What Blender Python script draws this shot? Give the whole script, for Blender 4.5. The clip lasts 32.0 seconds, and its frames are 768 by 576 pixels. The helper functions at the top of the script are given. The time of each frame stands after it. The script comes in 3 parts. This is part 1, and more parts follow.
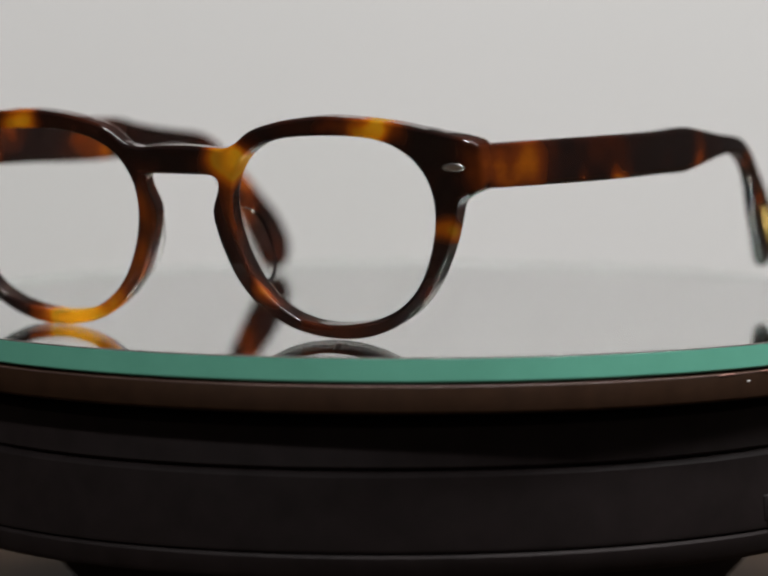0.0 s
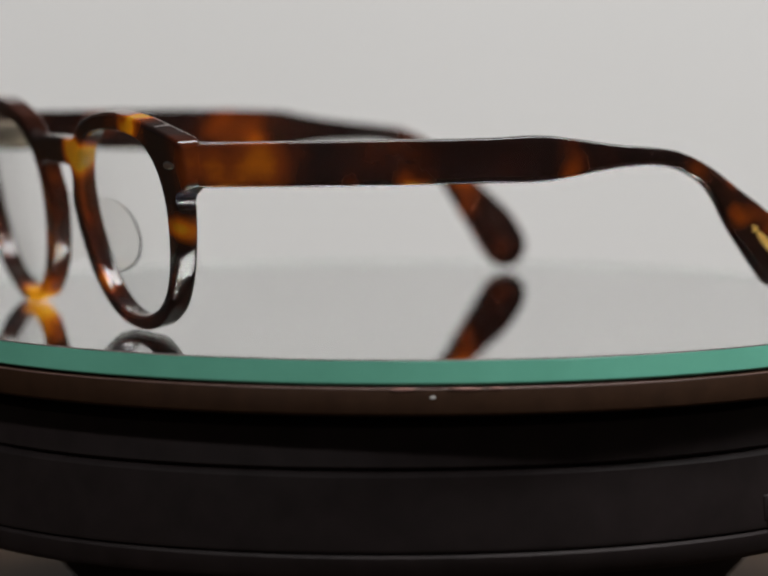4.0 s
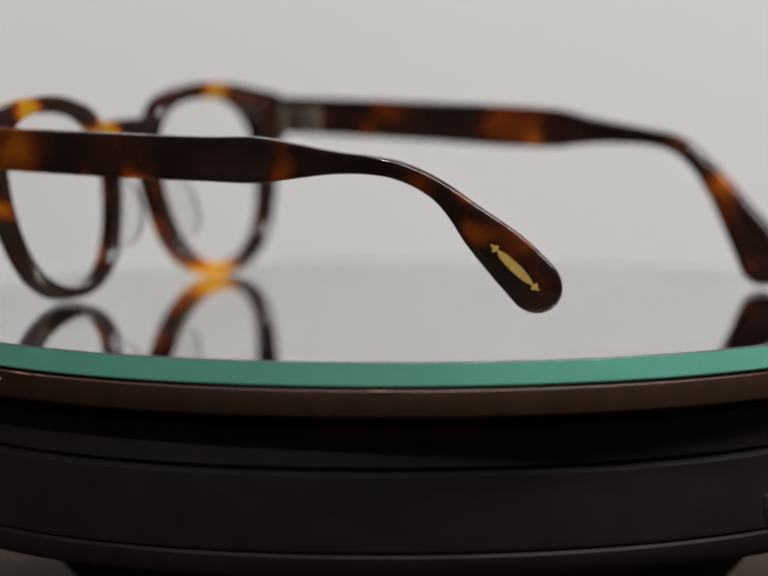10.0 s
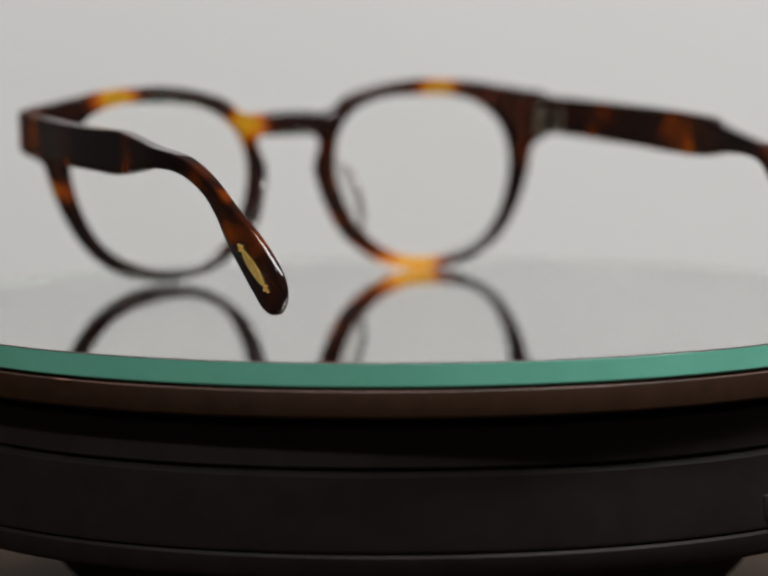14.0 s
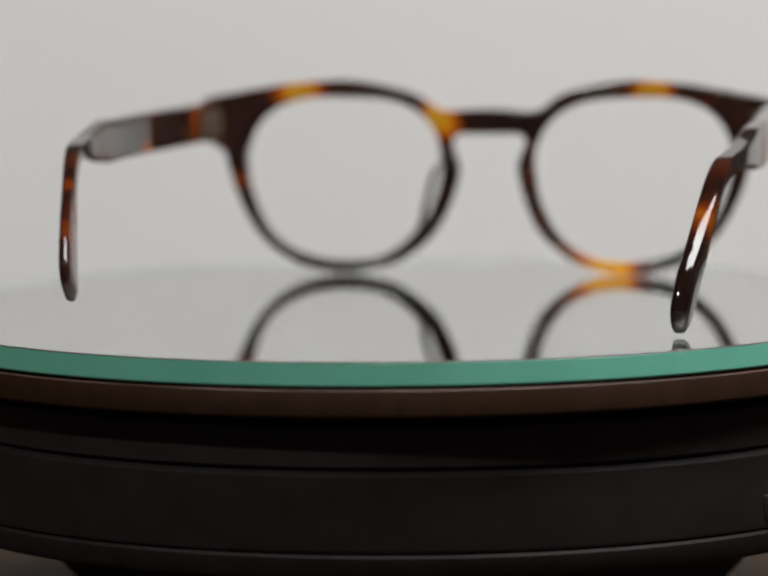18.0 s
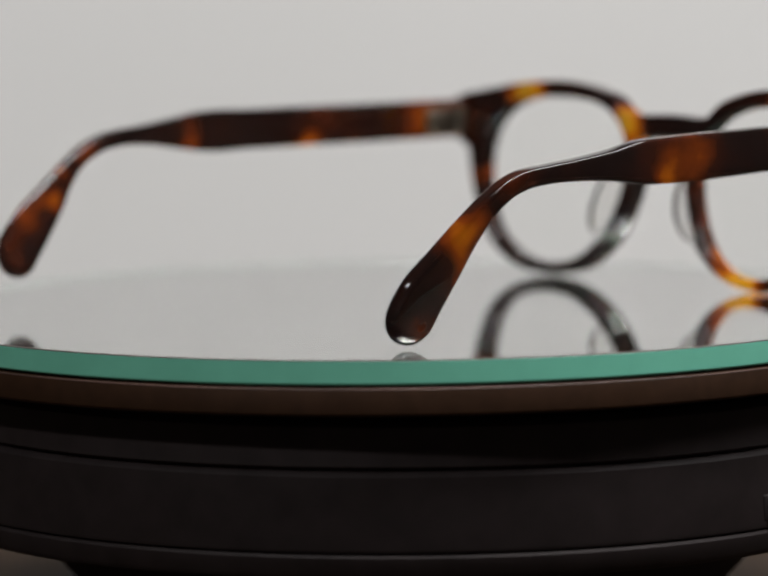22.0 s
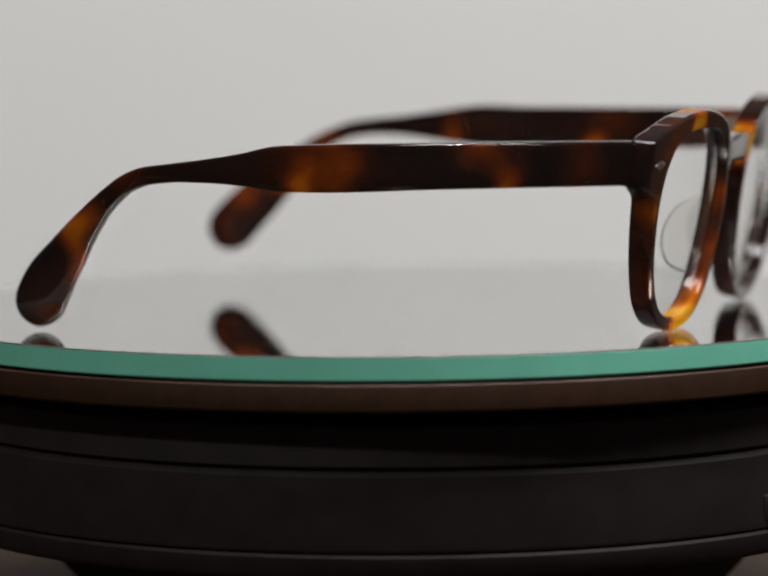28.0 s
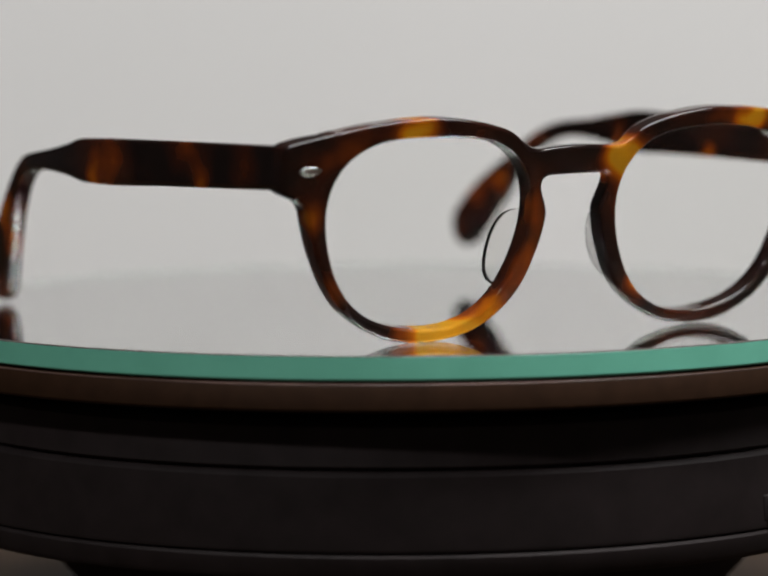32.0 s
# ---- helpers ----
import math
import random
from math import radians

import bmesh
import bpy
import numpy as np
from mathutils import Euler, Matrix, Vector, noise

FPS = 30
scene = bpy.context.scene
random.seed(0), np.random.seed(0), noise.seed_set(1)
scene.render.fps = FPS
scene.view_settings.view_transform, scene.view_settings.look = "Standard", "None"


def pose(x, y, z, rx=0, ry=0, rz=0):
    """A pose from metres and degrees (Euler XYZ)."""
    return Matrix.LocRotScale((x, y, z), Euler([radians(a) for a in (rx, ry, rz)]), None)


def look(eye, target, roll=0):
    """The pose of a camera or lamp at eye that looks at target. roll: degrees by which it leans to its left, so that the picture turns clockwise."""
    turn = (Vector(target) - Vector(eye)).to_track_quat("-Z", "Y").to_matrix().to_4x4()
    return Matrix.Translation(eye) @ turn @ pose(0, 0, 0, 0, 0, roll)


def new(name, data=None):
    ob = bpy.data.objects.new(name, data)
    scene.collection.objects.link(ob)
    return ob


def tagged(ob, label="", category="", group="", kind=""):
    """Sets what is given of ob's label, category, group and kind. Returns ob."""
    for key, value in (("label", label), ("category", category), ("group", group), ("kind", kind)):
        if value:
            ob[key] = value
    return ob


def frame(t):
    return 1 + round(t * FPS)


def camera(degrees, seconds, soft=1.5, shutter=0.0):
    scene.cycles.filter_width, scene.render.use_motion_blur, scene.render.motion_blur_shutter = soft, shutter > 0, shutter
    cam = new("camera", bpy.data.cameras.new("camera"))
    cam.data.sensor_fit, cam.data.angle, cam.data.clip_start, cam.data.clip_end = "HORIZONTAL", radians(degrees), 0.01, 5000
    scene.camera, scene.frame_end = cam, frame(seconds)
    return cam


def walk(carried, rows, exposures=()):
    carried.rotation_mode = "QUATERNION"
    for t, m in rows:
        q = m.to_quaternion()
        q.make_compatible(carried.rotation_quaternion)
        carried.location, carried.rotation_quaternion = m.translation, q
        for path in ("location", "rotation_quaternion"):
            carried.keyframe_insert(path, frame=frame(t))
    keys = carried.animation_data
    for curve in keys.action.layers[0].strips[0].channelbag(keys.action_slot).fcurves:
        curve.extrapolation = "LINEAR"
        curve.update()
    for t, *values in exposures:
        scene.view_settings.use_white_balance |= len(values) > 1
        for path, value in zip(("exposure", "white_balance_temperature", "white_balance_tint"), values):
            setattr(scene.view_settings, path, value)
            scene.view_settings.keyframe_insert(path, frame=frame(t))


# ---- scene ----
# A pair of tortoiseshell glasses turns on a mirror-topped display turntable.
MM = 0.001
TABLE = 0.0                # top of the table
TOP = 0.0690               # mirror plane at the axis, above the table
EYE_Z = 0.155              # height of the lens above the table
RATE = -9.2771             # degrees a second
START = -26.387            # heading of the glasses at the start
DRIFT_STEP = 2.0
DRIFT = (-3.05, -2.77, -2.16, -0.33, 1.25, 2.05, 2.38, 2.99, 3.52, 3.55, 3.16, 1.84, 0.29, -0.5, -1.07, -2.24, -3.36)   # uneven running of the motor, degrees


def heading(t):
    """Heading of the turning parts in degrees at t seconds."""
    s = t / DRIFT_STEP
    i = min(int(s), len(DRIFT) - 2)
    u = s - i
    p1, p2 = DRIFT[i], DRIFT[i + 1]
    p0 = DRIFT[i - 1] if i else 2 * p1 - p2
    p3 = DRIFT[i + 2] if i + 2 < len(DRIFT) else 2 * p2 - p1
    d = p1 + 0.5 * u * (p2 - p0 + u * (2 * p0 - 5 * p1 + 4 * p2 - p3 + u * (3 * (p1 - p2) + p3 - p0)))
    return START + RATE * t + d


# ---- camera ----
cam = camera(10.664, 32.0, soft=2.2)
EYE = (0.0, -0.8719, EYE_Z)
YAW, PITCH = radians(-0.2454), radians(5.4035)
AIM = (EYE[0] + math.sin(YAW) * math.cos(PITCH), EYE[1] + math.cos(YAW) * math.cos(PITCH), EYE[2] - math.sin(PITCH))
walk(cam, [(0.0, look(EYE, AIM, -0.372)), (32.0, look(EYE, AIM, -0.372))])
cam.data.dof.use_dof = True
cam.data.dof.focus_distance = 0.803
cam.data.dof.aperture_fstop = 10.5
scene.view_settings.exposure = 0.14

# ---- light ----
world = bpy.data.worlds.new("world")
scene.world = world
world.use_nodes = True
world.node_tree.nodes["Background"].inputs[0].default_value = (0.8, 0.85, 0.9, 1)
world.node_tree.nodes["Background"].inputs[1].default_value = 0.05


def panel_light(name, place, sx, sy, watts, colour):
    d = bpy.data.lights.new(name, "AREA")
    d.shape, d.size, d.size_y, d.energy, d.color = "RECTANGLE", sx, sy, watts, colour
    ob = new(name, d)
    ob.location = place
    return ob


panel_light("ceiling_lamp", (0.84, -0.3, 1.66), 2.0, 0.55, 57, (1.0, 0.99, 0.985))
panel_light("ceiling_lamp_rear", (-0.9, -1.3, 1.66), 0.16, 0.16, 18, (1.0, 0.99, 0.985))


# ---- materials ----
def material(name):
    m = bpy.data.materials.new(name)
    m.use_nodes = True
    nt = m.node_tree
    return m, nt, nt.nodes["Principled BSDF"]


def link(nt, a, ao, b, bi):
    nt.links.new(a.outputs[ao], b.inputs[bi])


def ramp(nt, stops):
    n = nt.nodes.new("ShaderNodeValToRGB")
    el = n.color_ramp.elements
    while len(el) < len(stops):
        el.new(0.5)
    for e, (p, c) in zip(el, stops):
        e.position, e.color = p, (*c, 1)
    return n


def noise_tex(nt, scale, detail=3.0, rough=0.55, coord="Object"):
    co = nt.nodes.new("ShaderNodeTexCoord")
    n = nt.nodes.new("ShaderNodeTexNoise")
    n.inputs["Scale"].default_value, n.inputs["Detail"].default_value, n.inputs["Roughness"].default_value = scale, detail, rough
    link(nt, co, coord, n, "Vector")
    return n


def bump(nt, bsdf, src, strength, dist):
    b = nt.nodes.new("ShaderNodeBump")
    b.inputs["Strength"].default_value, b.inputs["Distance"].default_value = strength, dist
    link(nt, src, 0, b, "Height")
    link(nt, b, 0, bsdf, "Normal")


def surface(name, c1, c2, scale, rough=0.5, metal=0.0, bump_s=0.0, bump_d=0.0005, detail=4.0, rough2=None, spec=0.5):
    m, nt, b = material(name)
    n = noise_tex(nt, scale, detail)
    r = ramp(nt, [(0.3, c1), (0.7, c2)])
    link(nt, n, 0, r, 0)
    link(nt, r, 0, b, "Base Color")
    b.inputs["Roughness"].default_value, b.inputs["Metallic"].default_value = rough, metal
    b.inputs["Specular IOR Level"].default_value = spec
    if rough2 is not None:
        n2 = noise_tex(nt, scale * 0.31, 5.0)
        mr = nt.nodes.new("ShaderNodeMapRange")
        mr.inputs["From Min"].default_value, mr.inputs["From Max"].default_value = 0.3, 0.7
        mr.inputs["To Min"].default_value, mr.inputs["To Max"].default_value = rough, rough2
        link(nt, n2, 0, mr, 0)
        link(nt, mr, 0, b, "Roughness")
    if bump_s:
        bump(nt, b, n, bump_s, bump_d)
    return m


def tortoise():
    m, nt, b = material("tortoiseshell_acetate")
    at = nt.nodes.new("ShaderNodeAttribute")
    at.attribute_name = "amber"
    n = noise_tex(nt, 160, 3.0, 0.5)
    n2 = noise_tex(nt, 520, 2.0, 0.5)
    mix = nt.nodes.new("ShaderNodeMath")
    mix.operation = "MULTIPLY_ADD"
    link(nt, n, 0, mix, 0)
    mix.inputs[1].default_value = 0.24
    add = nt.nodes.new("ShaderNodeMath")
    add.operation = "ADD"
    link(nt, at, "Fac", add, 0)
    add.inputs[1].default_value = -0.12
    link(nt, add, 0, mix, 2)
    fine = nt.nodes.new("ShaderNodeMath")
    fine.operation = "MULTIPLY_ADD"
    link(nt, n2, 0, fine, 0)
    fine.inputs[1].default_value = 0.07
    link(nt, mix, 0, fine, 2)
    r = ramp(nt, [(0.07, (0.0100, 0.0045, 0.0036)), (0.25, (0.042, 0.0090, 0.0034)), (0.45, (0.170, 0.032, 0.0044)), (0.70, (0.53, 0.145, 0.006)), (0.85, (0.74, 0.33, 0.012)), (1.0, (0.84, 0.51, 0.040))])
    link(nt, fine, 0, r, 0)
    link(nt, r, 0, b, "Base Color")
    b.inputs["Roughness"].default_value = 0.05
    b.inputs["IOR"].default_value = 1.49
    # light that goes through the shell: scattered in the clouds, and bent as in clear acetate
    tr = nt.nodes.new("ShaderNodeBsdfTranslucent")
    link(nt, r, 0, tr, "Color")
    see = nt.nodes.new("ShaderNodeBsdfGlass")
    see.inputs["IOR"].default_value, see.inputs["Roughness"].default_value = 1.49, 0.22
    root = nt.nodes.new("ShaderNodeGamma")
    root.inputs["Gamma"].default_value = 0.72
    link(nt, r, 0, root, "Color")
    link(nt, root, 0, see, "Color")
    deep = nt.nodes.new("ShaderNodeMixShader")
    deep.inputs[0].default_value = 0.5
    link(nt, tr, 0, deep, 1)
    link(nt, see, 0, deep, 2)
    ms = nt.nodes.new("ShaderNodeMixShader")
    fac = nt.nodes.new("ShaderNodeMath")
    fac.operation, fac.use_clamp = "MULTIPLY_ADD", True
    fac.inputs[1].default_value, fac.inputs[2].default_value = 0.95, -0.15
    link(nt, fine, 0, fac, 0)
    link(nt, fac, 0, ms, 0)
    link(nt, b, 0, ms, 1)
    link(nt, deep, 0, ms, 2)
    link(nt, ms, 0, nt.nodes["Material Output"], "Surface")
    return m


def clear(name, tint, ior, rough):
    m, nt, b = material(name)
    b.inputs["Base Color"].default_value = (*tint, 1)
    b.inputs["Transmission Weight"].default_value = 1.0
    b.inputs["IOR"].default_value, b.inputs["Roughness"].default_value = ior, rough
    return m


def mirror():
    """Silvering under the plate."""
    m, nt, b = material("mirror_silver")
    n = noise_tex(nt, 30, 5.0, 0.6)
    r = ramp(nt, [(0.3, (0.91, 0.92, 0.90)), (0.7, (0.93, 0.94, 0.92))])
    link(nt, n, 0, r, 0)
    link(nt, r, 0, b, "Base Color")
    b.inputs["Metallic"].default_value, b.inputs["Roughness"].default_value = 1.0, 0.03
    return m


def plate_glass():
    """Faintly green float glass."""
    m, nt, b = material("plate_glass")
    b.inputs["Base Color"].default_value = (0.97, 0.985, 0.967, 1)
    b.inputs["Transmission Weight"].default_value = 1.0
    b.inputs["IOR"].default_value, b.inputs["Roughness"].default_value = 1.52, 0.0
    return m


def glass_edge():
    m, nt, b = material("green_glass_edge")
    n = noise_tex(nt, 70, 4.0, 0.6)
    r = ramp(nt, [(0.25, (0.16, 0.52, 0.38)), (0.75, (0.19, 0.60, 0.445))])
    link(nt, n, 0, r, 0)
    link(nt, r, 0, b, "Base Color")
    b.inputs["Roughness"].default_value = 0.22
    return m


M_SHELL = tortoise()
M_LENS = clear("demo_lens", (0.985, 0.99, 0.985), 1.12, 0.01)
M_PAD = clear("clear_nose_pad", (0.95, 0.945, 0.93), 1.47, 0.02)
M_CHIP = surface("bare_chip", (0.5, 0.48, 0.45), (0.62, 0.6, 0.57), 900, 0.6)
M_LINE = surface("mottled_edge", (0.022, 0.012, 0.009), (0.13, 0.075, 0.062), 26, 0.4, spec=0.3)
M_SCRATCH = surface("scratched_rim", (0.20, 0.085, 0.065), (0.34, 0.17, 0.14), 700, 0.5)
M_STEEL = surface("polished_steel", (0.62, 0.61, 0.58), (0.72, 0.71, 0.68), 900, 0.22, 1.0, 0.1, 0.00005)
M_HINGE = surface("brushed_hinge_metal", (0.165, 0.138, 0.105), (0.25, 0.21, 0.165), 700, 0.42, 1.0)
M_GOLD = surface("gold_inlay", (0.70, 0.44, 0.09), (0.90, 0.64, 0.20), 1500, 0.35, 0.6, 0.2, 0.00005)
M_MIRROR = mirror()
M_PLATE = plate_glass()
M_EDGE = glass_edge()
# darker, greyer version of the green edge, to shade the far rim
M_RIM_DIMMER = surface("rim_dimming_grey_green", (0.12, 0.16, 0.14), (0.16, 0.20, 0.18), 90, 0.8, spec=0.1)
M_ARRIS = surface("ground_arris", (0.07, 0.06, 0.055), (0.13, 0.105, 0.10), 120, 0.5, spec=0.3)
# near-black, for the socket and for the shade painted under the plate
M_SEAM = surface("dark_gap", (0.004, 0.004, 0.004), (0.008, 0.007, 0.006), 200, 0.6)
M_PLATTER = surface("bronze_brown_platter", (0.0230, 0.0104, 0.0050), (0.032, 0.0150, 0.0076), 240, 0.5, 0.0, 0.05, 0.00008, 4.0, 0.6, 0.12)
M_BASE = surface("black_plastic", (0.0142, 0.0101, 0.0102), (0.0218, 0.0158, 0.0161), 150, 0.55, 0.0, 0.12, 0.00006, 4.0, 0.7, 0.2)
M_TABLE = surface("brown_tabletop", (0.026, 0.0162, 0.0100), (0.037, 0.0236, 0.0150), 18, 0.65, 0.0, 0.05, 0.0004, 4.0, 0.75, 0.08)
M_WALL = surface("off_white_wall", (0.76, 0.76, 0.745), (0.80, 0.795, 0.785), 2.2, 0.85, 0.0, 0.06, 0.001)
M_CEIL = surface("grey_ceiling", (0.26, 0.26, 0.255), (0.31, 0.31, 0.30), 3.0, 0.9)
M_DARK = surface("dark_grey_wall", (0.045, 0.042, 0.04), (0.065, 0.06, 0.057), 2.2, 0.85, 0.0, 0.06, 0.001)
M_PALE = surface("mid_grey_wall", (0.11, 0.105, 0.10), (0.14, 0.135, 0.13), 2.2, 0.85, 0.0, 0.06, 0.001)
M_FLOOR = surface("grey_floor", (0.10, 0.09, 0.085), (0.14, 0.13, 0.12), 5.0, 0.6)
M_LAMP_FRAME = surface("white_lamp_frame", (0.8, 0.8, 0.8), (0.84, 0.84, 0.83), 20, 0.5)


# ---- mesh helpers ----
def part(name, bm, mat, parent, label="", smooth=True):
    me = bpy.data.meshes.new(name)
    bm.to_mesh(me)
    bm.free()
    return finish(name, me, mat, parent, label, smooth)


def finish(name, me, mat, parent, label="", smooth=True):
    me.materials.append(mat)
    if smooth:
        me.polygons.foreach_set("use_smooth", [True] * len(me.polygons))
    ob = new(name, me)
    ob.parent = parent
    if label:
        ob["label"] = label
    return ob


def box(bm, x0, x1, y0, y1, z0, z1, bevel=0.0):
    r = bmesh.ops.create_cube(bm, size=1.0)
    bmesh.ops.transform(bm, matrix=Matrix.Translation(((x0 + x1) / 2, (y0 + y1) / 2, (z0 + z1) / 2)) @ Matrix.Diagonal((x1 - x0, y1 - y0, z1 - z0, 1)), verts=r["verts"])
    if bevel:
        es = list({e for v in r["verts"] for e in v.link_edges})
        bmesh.ops.bevel(bm, geom=es, offset=bevel, segments=2, affect="EDGES", profile=0.5)


def lathe(profile, steps=256, closed=True):
    """A turned solid from (radius, z) pairs; a radius of 0 closes it."""
    verts, faces, rings = [], [], []
    for r, z in profile:
        if r < 1e-9:
            rings.append([len(verts)])
            verts.append((0, 0, z))
        else:
            rings.append(list(range(len(verts), len(verts) + steps)))
            for i in range(steps):
                a = 2 * math.pi * i / steps
                verts.append((r * math.cos(a), r * math.sin(a), z))
    pairs = list(zip(rings, rings[1:])) + ([(rings[-1], rings[0])] if closed else [])
    for a, b in pairs:
        for i in range(steps):
            j = (i + 1) % steps
            if len(a) == 1 and len(b) == 1:
                continue
            if len(a) == 1:
                faces.append((a[0], b[j], b[i]))
            elif len(b) == 1:
                faces.append((a[i], a[j], b[0]))
            else:
                faces.append((a[i], a[j], b[j], b[i]))
    bm = bmesh.new()
    vs = [bm.verts.new(v) for v in verts]
    for f in faces:
        bm.faces.new([vs[i] for i in f])
    bmesh.ops.recalc_face_normals(bm, faces=bm.faces)
    return bm


def sharp_by_angle(ob, degrees=35):
    bm = bmesh.new()
    bm.from_mesh(ob.data)
    for e in bm.edges:
        if len(e.link_faces) == 2 and e.calc_face_angle(0) > radians(degrees):
            e.smooth = False
    bm.to_mesh(ob.data)
    bm.free()


def empty(name, label, category, place=(0, 0, 0), kind="", group=""):
    ob = new(name)
    ob.empty_display_size = 0.02
    ob.location = place
    return tagged(ob, label, category, group, kind)


def spline(xs, ys, q):
    """Smooth curve through the values ys at xs, monotone-safe Hermite."""
    xs, ys, q = np.asarray(xs, float), np.asarray(ys, float), np.asarray(q, float)
    h = np.diff(xs)
    s = np.diff(ys) / h
    m = np.concatenate([[s[0]], (s[:-1] * h[1:] + s[1:] * h[:-1]) / (h[:-1] + h[1:]), [s[-1]]])
    i = np.clip(np.searchsorted(xs, q) - 1, 0, len(h) - 1)
    u = (q - xs[i]) / h[i]
    return ((2 * u**3 - 3 * u**2 + 1) * ys[i] + (u**3 - 2 * u**2 + u) * h[i] * m[i] + (3 * u**2 - 2 * u**3) * ys[i + 1] + (u**3 - u**2) * h[i] * m[i + 1])


def surface_net(fn, lo, hi, step):
    """Mesh of the solid fn(x, y, z) < 0 inside the box, drawn onto the true surface."""
    ax = [np.arange(a, b + step, step) for a, b in zip(lo, hi)]
    g = np.stack(np.meshgrid(*ax, indexing="ij"), -1)
    f = fn(g.reshape(-1, 3)).reshape(g.shape[:3])
    s = f < 0
    n0, n1, n2 = (n - 1 for n in s.shape)
    corner = [s[a:a + n0, b:b + n1, c:c + n2] for a in (0, 1) for b in (0, 1) for c in (0, 1)]
    cnt = sum(c.astype(int) for c in corner)
    live = (cnt > 0) & (cnt < 8)
    idx = -np.ones(live.shape, int)
    idx[live] = np.arange(live.sum())
    p = np.argwhere(live) * step + np.array(lo) + step / 2
    for _ in range(5):
        v = fn(p)
        e = 0.02
        gr = np.stack([(fn(p + d) - fn(p - d)) / (2 * e) for d in np.eye(3) * e], 1)
        mv = (v / np.maximum((gr**2).sum(1), 0.05))[:, None] * gr
        ln = np.linalg.norm(mv, axis=1, keepdims=True)
        p = p - mv * np.minimum(1, step * 0.8 / np.maximum(ln, 1e-9))
    quads = []
    for a in range(3):
        b, c = (a + 1) % 3, (a + 2) % 3
        sl0, sl1 = [slice(None)] * 3, [slice(None)] * 3
        sl0[a], sl1[a] = slice(0, -1), slice(1, None)
        s0, s1 = s[tuple(sl0)], s[tuple(sl1)]
        w = np.argwhere(s0 != s1)
        w = w[(w[:, b] > 0) & (w[:, c] > 0) & (w[:, b] < idx.shape[b]) & (w[:, c] < idx.shape[c])]
        inside = s0[tuple(w.T)]
        eb, ec = np.eye(3, dtype=int)[b], np.eye(3, dtype=int)[c]
        q = np.stack([idx[tuple((w - eb - ec).T)], idx[tuple((w - ec).T)], idx[tuple(w.T)], idx[tuple((w - eb).T)]], 1)
        q[~inside] = q[~inside][:, ::-1]
        quads.append(q)
    return p, np.concatenate(quads)


# ---- the room ----
def slab(name, dims, mat, label="", kind="structure", category="", bevel=0.0):
    bm = bmesh.new()
    box(bm, *dims, bevel)
    ob = part(name, bm, mat, None, "", smooth=False)
    return tagged(ob, label, category, "", kind)


RX, RY0, RY1, RZ0, RZ1 = 1.9, -2.6, 0.78, -0.75, 1.72
slab("floor", (-RX, RX, RY0, RY1, RZ0 - 0.1, RZ0), M_FLOOR, "plain grey floor below the display table", category="floor")
slab("ceiling", (-RX, RX, RY0, RY1, RZ1, RZ1 + 0.1), M_CEIL, "plain grey ceiling with two lamp panels", category="ceiling")
slab("backdrop", (-0.26, 0.44, RY1 - 0.06, RY1 - 0.052, TABLE, TABLE + 0.42), M_WALL, "plain off-white board standing behind the turntable", category="backdrop")
slab("wall_north", (-RX - 0.1, RX + 0.1, RY1, RY1 + 0.1, RZ0 - 0.1, RZ1 + 0.1), M_DARK, "plain dark grey wall behind the backdrop", category="wall")
slab("wall_south", (-RX - 0.1, RX + 0.1, RY0 - 0.1, RY0, RZ0 - 0.1, RZ1 + 0.1), M_PALE, "plain mid grey wall facing the turntable", category="wall")
slab("wall_west", (-RX - 0.1, -RX, RY0, RY1, RZ0 - 0.1, RZ1 + 0.1), M_DARK, "plain dark grey side wall", category="wall")
slab("wall_east", (RX, RX + 0.1, RY0, RY1, RZ0 - 0.1, RZ1 + 0.1), M_DARK, "plain dark grey side wall", category="wall")

for px, py, hx, hy in ((0.84, -0.3, 1.04, 0.325), (-0.9, -1.3, 0.1, 0.1)):
    lamp = empty("ceiling_light", "white panel lamp on the ceiling", "ceiling lamp", (px, py, RZ1), group="ceiling lamps")
    for x0, x1, y0, y1 in ((-hx, hx, -hy, 0.03 - hy), (-hx, hx, hy - 0.03, hy), (-hx, 0.03 - hx, 0.03 - hy, hy - 0.03), (hx - 0.03, hx, 0.03 - hy, hy - 0.03)):
        bm = bmesh.new()
        box(bm, x0, x1, y0, y1, -0.045, 0.0)
        part("lamp_frame", bm, M_LAMP_FRAME, lamp, smooth=False)

table = empty("table", "plain brown table under the display turntable", "table", (0, 0, RZ0))
bm = bmesh.new()
box(bm, -0.7, 0.7, -0.5, 0.75, TABLE - RZ0 - 0.03, TABLE - RZ0, 0.003)
part("tabletop", bm, M_TABLE, table, smooth=False)
for lx in (-0.62, 0.62):
    for ly in (-0.42, 0.67):
        bm = bmesh.new()
        box(bm, lx - 0.025, lx + 0.025, ly - 0.025, ly + 0.025, 0, TABLE - RZ0 - 0.03)
        part("leg", bm, M_TABLE, table, smooth=False)

# ---- the turntable ----
turntable = empty("display_turntable", "black plastic motorised display turntable standing on the table", "turntable", (0, 0, TABLE))


def ring_profile(pts):
    return [(r * MM, z * MM) for r, z in pts]


def z_of(v):
    """Height above the table, in mm, of a level given below the lens."""
    return EYE_Z / MM + v


